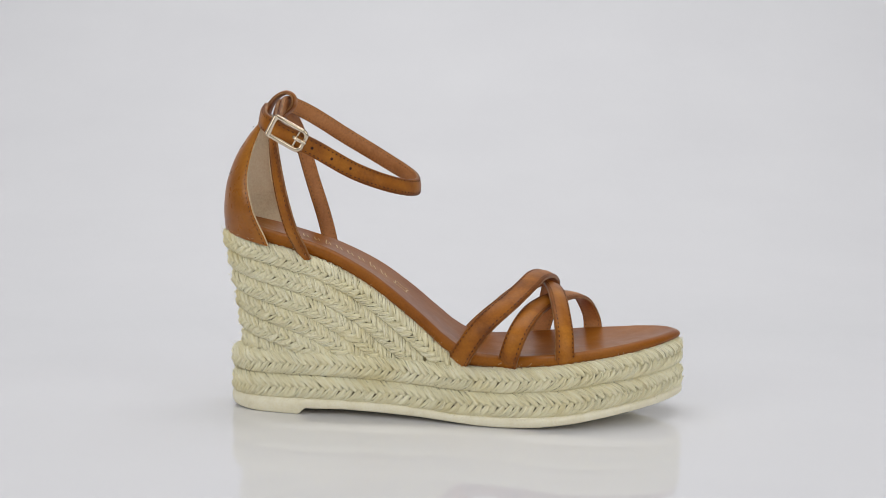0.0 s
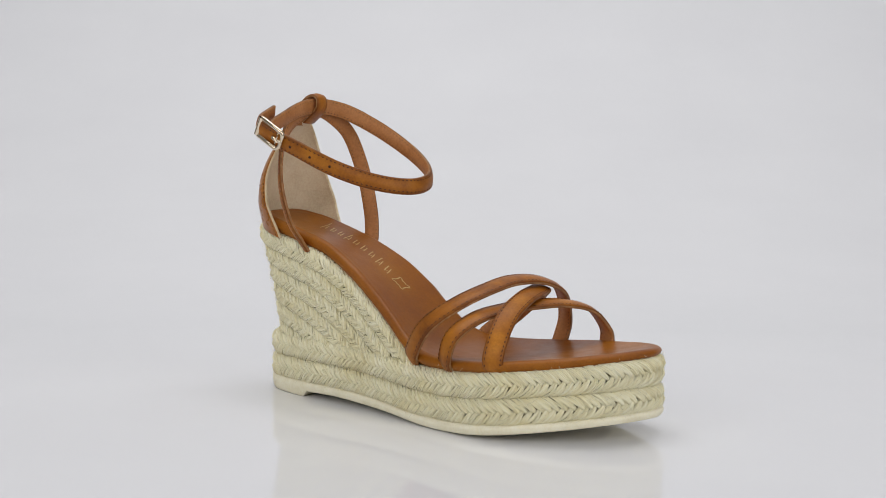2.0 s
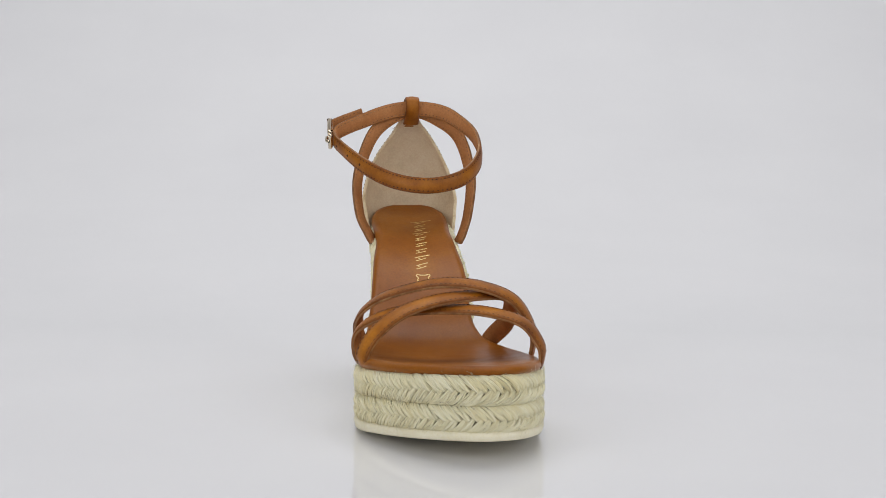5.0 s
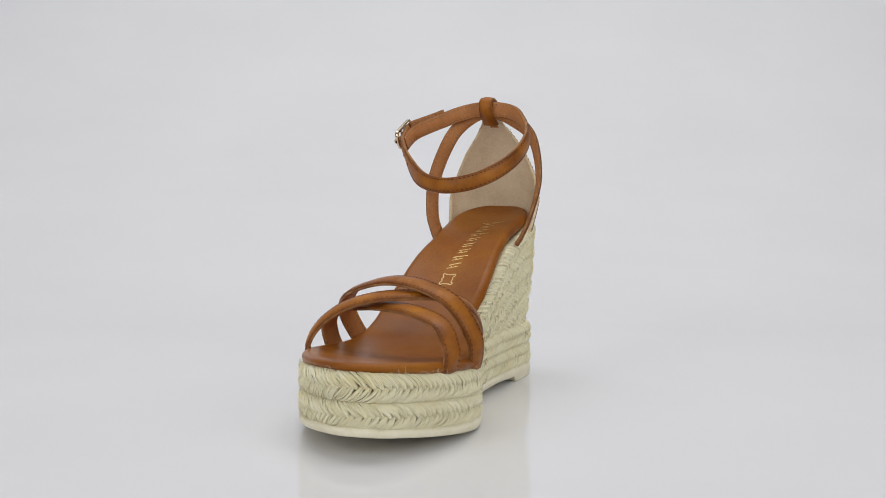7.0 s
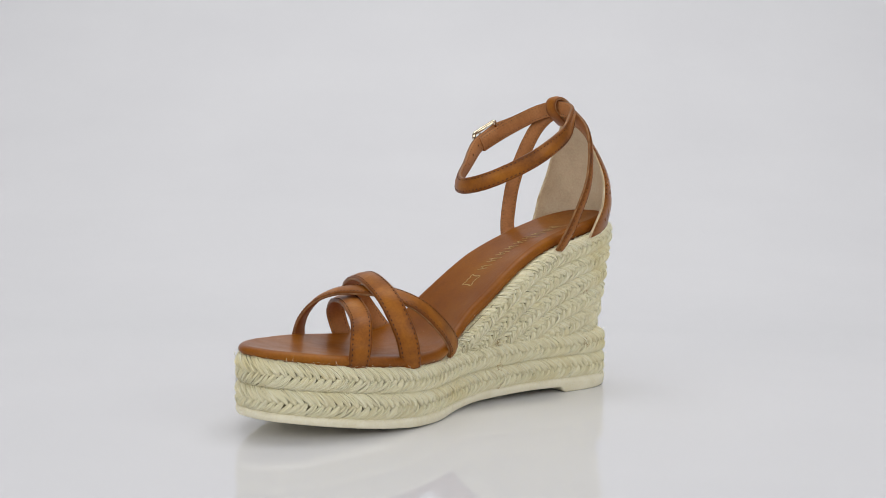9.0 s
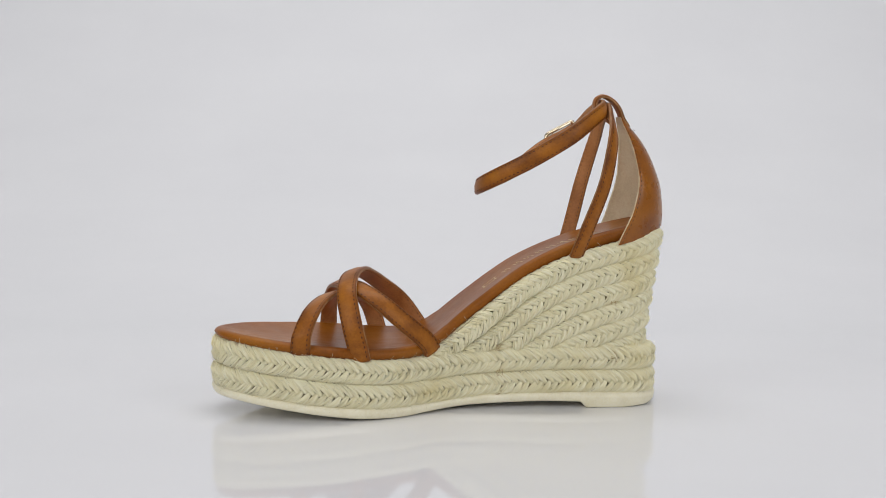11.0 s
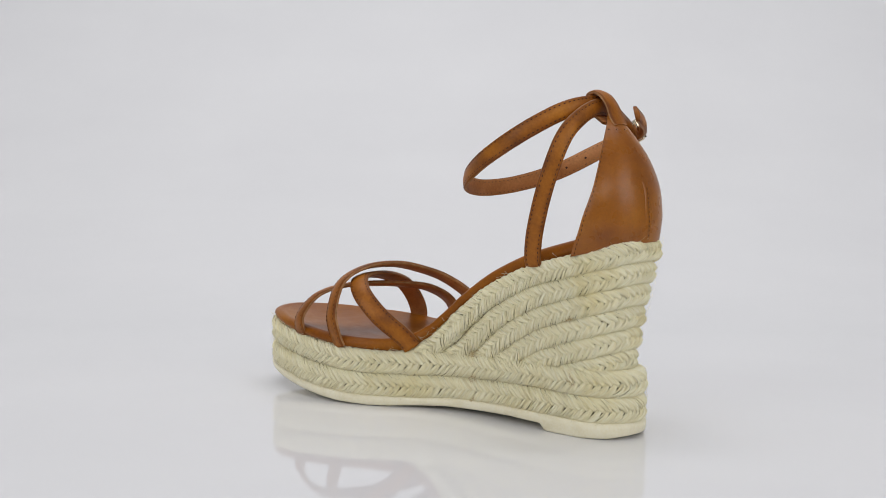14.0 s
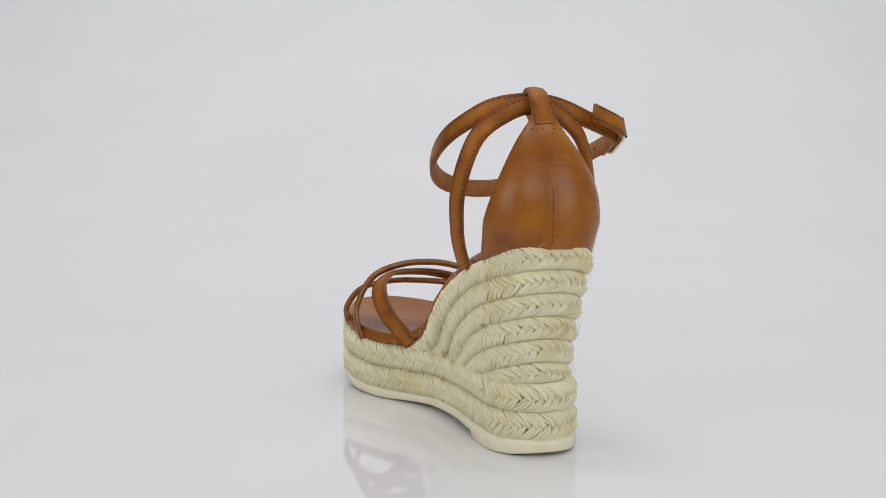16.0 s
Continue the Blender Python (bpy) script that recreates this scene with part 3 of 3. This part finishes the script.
    return strap, path, T, Nn, W


def toe_centre(path):
    c = path.copy()
    c[:, 1] = -0.008
    c[:, 2] = 0.026
    return c


def column_centre(path):
    return np.column_stack([np.full(len(path), -0.055), np.full(len(path), -0.013), path[:, 2]])


ribbon("toe_strap", [(34.6, -46.4, 30.5), (35.8, -50.6, 37), (39.9, -49.8, 48.6), (45.8, -37.0, 56.8), (52.0, -19.8, 59.8), (58.1, -5.6, 60.8), (65.4, 10.6, 60.4), (71.9, 26.8, 56), (76.8, 34.4, 46), (77.9, 34.8, 39), (77.8, 32.6, 33.5)],
       0.0104, 0.0021, toe_centre, "tan leather toe strap lowest at the crossing", across=(0.9, -0.44, -0.33))
ribbon("toe_strap", [(63.5, -46.0, 32), (63.3, -49.6, 38.5), (62.7, -44.2, 49.2), (60.5, -31.5, 59.2), (58, -14.0, 65), (54.2, 4.5, 66.8), (47.5, 18.5, 66), (37, 27.4, 59.8), (24, 27.6, 48.8), (12.8, 21.6, 38.6), (9.6, 17.6, 32.5)],
       0.0102, 0.0021, toe_centre, "tan leather toe strap crossing between two others", across=(0.84, 0.54, -0.33))
ribbon("toe_strap", [(9.5, -41.8, 31), (13, -47.2, 38), (22.9, -48.8, 51.8), (35.2, -40.2, 62.7), (43.1, -24.5, 69.3), (47.8, -8.5, 72.5), (52.7, 9.6, 71.2), (54.6, 26.0, 64.1), (52, 35.6, 48.9), (49.3, 36, 38), (47.8, 34, 31)],
       0.0108, 0.0022, toe_centre, "tan leather toe strap on top of the crossing", across=(0.9, -0.43, -0.33))
ribbon("ankle_sling", [(-70.0, -34.6, 82), (-71.6, -37.6, 87), (-75.8, -42.6, 98.5), (-81.1, -43.4, 119.5), (-86.4, -34.9, 143.6), (-87.4, -22.5, 155.5), (-87.6, -9.7, 159.2), (-86.2, 4, 154.8), (-84.4, 17.4, 143.7), (-79.0, 23.7, 120.9), (-72.0, 21.6, 100.4), (-67.8, 17.6, 87.5), (-66.4, 14.6, 82)],
       0.0083, 0.0021, column_centre, "tan leather sling strap running through the heel loop")


def ankle_centre(path):
    c = np.column_stack([np.full(len(path), -0.05), np.full(len(path), -0.016), path[:, 2] - 0.004])
    f = np.clip((np.linspace(0, 1, len(path)) - 0.93) / 0.05, 0, 1)[:, None]        # the free end twists to lie flatter
    return c * (1 - f) + (path + np.array((0.030, 0.027, -0.006))) * f


strap, a_path, a_t, a_n, a_w = ribbon("ankle_strap", [(-66, -56.4, 139.4), (-73, -57.0, 142.8), (-78.4, -55.8, 146.0), (-80.6, -49.5, 149.4), (-81.8, -40, 153.2), (-83.2, -30, 157), (-84.4, -20, 159.6), (-84.6, -9, 160.6), (-81.8, 5, 158.8), (-74.4, 13.8, 154.2), (-60.0, 22.9, 144.4), (-39.0, 22.5, 132.2), (-20.8, 11.3, 122.1), (-16.1, -6.9, 117.7), (-25.6, -25.9, 119.6), (-42.7, -41.2, 126.7), (-60.9, -54.9, 138.1), (-72.5, -58.6, 143.9), (-80.8, -59.2, 148.4), (-85.8, -54.0, 151.2), (-88.2, -46.8, 154.0), (-89.6, -40.0, 156.6)],
       0.0088, 0.0021, ankle_centre, "tan leather ankle strap with punched holes, fastened", n=210)


def punched_hole(centre, t3, n3, w3, radius=0.00075):
    """A punched hole: a dark disc painted as its inner shade, with a low pressed rim, seen on both faces."""
    for side in (1, -1):
        v, f = [], []
        for r, h in ((radius * 1.5, -0.00005), (radius * 1.2, 0.00014), (radius, 0.0001), (radius * 0.6, 0.00005), (0.00001, 0.00004)):
            for j in range(12):
                a = 2 * math.pi * j / 12
                v.append(centre + (t3 * math.cos(a) + w3 * math.sin(a)) * r + n3 * (side * h + (0.00154 if side > 0 else -0.00116)))
        hole = mesh_ob("punched_hole", v, grid_faces(5, 12, True), TAN if side > 0 else LINING, strap, "small punched hole in the strap, its inner shade a dark disc")
        hole.data.materials.append(HOLE_SHADE)
        for q in hole.data.polygons:
            q.material_index = 1 if q.index >= 24 else 0


def strap_holes():
    for x in (-0.0612, -0.0534, -0.0452):
        front = [i for i in range(60, len(a_path)) if a_path[i, 1] < -0.03]
        i = min(front, key=lambda k: abs(a_path[k, 0] - x))
        punched_hole(a_path[i], a_t[i], a_n[i], a_w[i], 0.0006)


strap_holes()


# ---- heel counter ----
COUNTER_ROWS = spline(np.array([(82, -114.8, -86.5, -36.4, 14.8), (92, -116.8, -90.2, -37.9, 16.4), (100, -117.6, -93.8, -39.0, 17.4), (108, -117.5, -96.6, -39.6, 17.8), (121, -115.6, -99.6, -36.4, 14.4),
                                (134, -110.8, -99.0, -30.4, 8.2), (144, -104.8, -97.2, -23.4, 2.0), (152, -98.2, -94.8, -18.6, -4.4), (157, -95.4, -93.6, -16.6, -6.6)]) / 1000, 120)


def counter_point(z, a, off=0.0):
    r = [float(np.interp(z, COUNTER_ROWS[:, 0], COUNTER_ROWS[:, k])) for k in range(1, 5)]
    mid, half = (r[2] + r[3]) / 2, (r[3] - r[2]) / 2
    th = a * math.pi / 2
    sx, sy = 1 - abs(math.cos(th)) ** 1.25, math.sin(th)
    sy = math.copysign(abs(sy) ** 0.95, sy)
    x, y = r[0] + (r[1] - r[0]) * sx, mid + half * sy
    d = Vector((-math.cos(th), math.sin(th), 0)).normalized()
    return np.array((x + d.x * off, y + d.y * off, z))


def heel_counter():
    rows_, cols = 90, 41
    foot = {a: float(bed(counter_point(0.09, a)[0])) - 0.0016 for a in np.linspace(-1, 1, cols)}
    fs = np.linspace(0, 1, rows_)
    grids = {}
    for nm, off in (("out", 0.0), ("in", -0.0019)):
        crease = lambda f, a: 0.00005 * math.sin(f * 130 + 5.0 * a * a + 3.0 * a) * math.exp(-((f - 0.68) / 0.13) ** 2) * math.exp(-(a / 0.55) ** 2)
        grids[nm] = np.array([[counter_point(foot[a] + (0.1555 - foot[a]) * f, a, off + crease(f, a)) for a in np.linspace(-1, 1, cols)] for f in fs])
    o = grids["out"].reshape(-1, 3)
    ob = mesh_ob("heel_counter", o, grid_faces(rows_, cols), COUNTER, sandal, "smooth burnished tan leather heel counter")
    i_ = grids["in"].reshape(-1, 3)
    mesh_ob("lining", i_, [tuple(reversed(q)) for q in grid_faces(rows_, cols)], CREAM, ob, "cream leather lining inside the heel")
    for col in (0, cols - 1):
        edge = []
        for f, k in ((0.0, "out"), (0.5, None), (1.0, "in")):
            base = grids["out"][:, col] * (1 - f) + grids["in"][:, col] * f
            if k is None:
                base = base + np.array((0.0005, 0, 0))
            edge.append(base)
        mesh_ob("edge_piping", np.vstack(edge), grid_faces(3, rows_), PIPING, ob, "pale raw leather edge")
    # stitches beside both edges and up the back seam
    sv, sf = [], []

    def stitch(p, q, out):
        c, t3 = (p + q) / 2, unit(q - p)
        w3 = np.cross(t3, out)
        b0 = len(sv)
        for du, dw, dn in ((-1, 0, -0.3), (0, -1, 0), (0, 1, 0), (1, 0, -0.3), (0, 0, 1)):
            sv.append(c + t3 * du * 0.0008 + w3 * dw * 0.0003 + out * (dn * 0.0003 + 0.0001))
        sf.extend([(b0, b0 + 1, b0 + 4), (b0, b0 + 4, b0 + 2), (b0 + 3, b0 + 4, b0 + 1), (b0 + 3, b0 + 2, b0 + 4)])
    for a in (-0.93, 0.93):
        for z in np.arange(0.089, 0.150, 0.0023):
            out = unit(counter_point(z, a, 0.001) - counter_point(z, a, 0))
            stitch(counter_point(z, a), counter_point(z + 0.001, a), out)
    for z in np.arange(0.098, 0.1215, 0.0022):
        stitch(counter_point(z, 0.08, 0.0004), counter_point(z + 0.001, 0.08, 0.0004), np.array((-1.0, 0, 0)))
    for a in np.linspace(-0.75, 0.75, 6):
        stitch(counter_point(0.1485, a - 0.05, 0.0012), counter_point(0.1485, a + 0.05, 0.0012), unit(counter_point(0.1485, a, 0.001) - counter_point(0.1485, a, 0)))
    mesh_ob("stitching", sv, sf, THREAD, ob, "brown stitching along the edges and the back seam", smooth=False)["kind"] = "stuff"
    # raised seam up the back
    seam = []
    for z in np.linspace(0.0965, 0.1235, 24):
        fade = min(1.0, (0.1245 - z) / 0.004)
        seam.append([counter_point(z, a, 0.0002 + h * fade) for a, h in ((0.015, -0.0006), (0.04, 0.0004), (0.065, 0.0001), (0.09, 0.0001), (0.11, 0.0003), (0.14, -0.0006))])
    mesh_ob("back_seam", np.array(seam).reshape(-1, 3), grid_faces(24, 6), COUNTER, ob, "short raised seam up the heel")
    return ob


heel_counter()
ribbon("heel_loop", [(-98.5, -11.2, 150.2), (-96.0, -11.2, 154.2), (-93.3, -10.9, 160.2), (-89.6, -11, 164.5), (-85.0, -11, 166.5), (-81.4, -11, 165.0), (-80.6, -11, 161.4), (-82.0, -11, 158.4), (-86, -11, 155.0), (-91, -11, 151.5)],
                  [0.0112, 0.0110, 0.0104, 0.0094, 0.0084, 0.0080, 0.0084, 0.0092, 0.0095], 0.0017, lambda p: np.column_stack([np.full(len(p), -0.0865), p[:, 1], np.full(len(p), 0.1575)]), "tan leather loop at the top of the heel", n=60, stitch=False)


# ---- buckle ----
def buckle():
    c = np.array((-0.0725, -0.0596, 0.1450))
    ax = unit(np.array((16.8, -0.4, -8.9)))
    out = unit(np.array((-0.02, -1.0, -0.05)))
    out = unit(out - ax * (out @ ax))
    up = np.cross(out, ax)
    up = up * (1 if up[2] > 0 else -1)
    hx, hy, rad = 0.0089, 0.0049, 0.0026
    pts = []
    for cx, cy, a0 in ((1, 1, 0), (-1, 1, 90), (-1, -1, 180), (1, -1, 270)):
        r = rad if cx > 0 else 0.0009
        for a in np.linspace(a0, a0 + 90, 6):
            u, v = cx * (hx - r) + r * math.cos(radians(a)), cy * (hy - r) + r * math.sin(radians(a))
            pts.append(c + ax * u + up * v + out * (0.0014 - 0.0012 * (u / hx) ** 2))
    b = new("buckle")
    b.parent = sandal
    b["label"] = "small champagne metal buckle on the ankle strap"
    v, f = tube(pts, 0.0012, sides=12)
    mesh_ob("buckle_frame", v, f, METAL, b)
    roll = [c - ax * 0.0087 + up * k + out * 0.0004 for k in np.linspace(-0.0050, 0.0050, 7)]
    v, f = tube(roll, 0.0017, False, 14)
    mesh_ob("roller", v, f, METAL, b)
    bar = [c + ax * 0.0046 + up * k - out * 0.0008 for k in np.linspace(-hy, hy, 6)]
    v, f = tube(bar, 0.0007, False)
    mesh_ob("centre_bar", v, f, METAL, b)
    pr = [c + ax * u + out * o + up * 0.0002 for u, o in ((0.0034, 0.0010), (0.0046, 0.0024), (0.0066, 0.0026), (0.0086, 0.0023), (0.0098, 0.0010))]
    v, f = tube(pr, 0.0009, False, 10)
    mesh_ob("prong", v, f, METAL, b)


buckle()


# ---- motion of the sandal on the hidden turntable ----
def motions():
    walk(sandal, [(k * 0.5, pose(0, 0, ROOT_Z, 0, 0, -6.0 - 15.2651 * k * 0.5)) for k in range(33)])


motions()
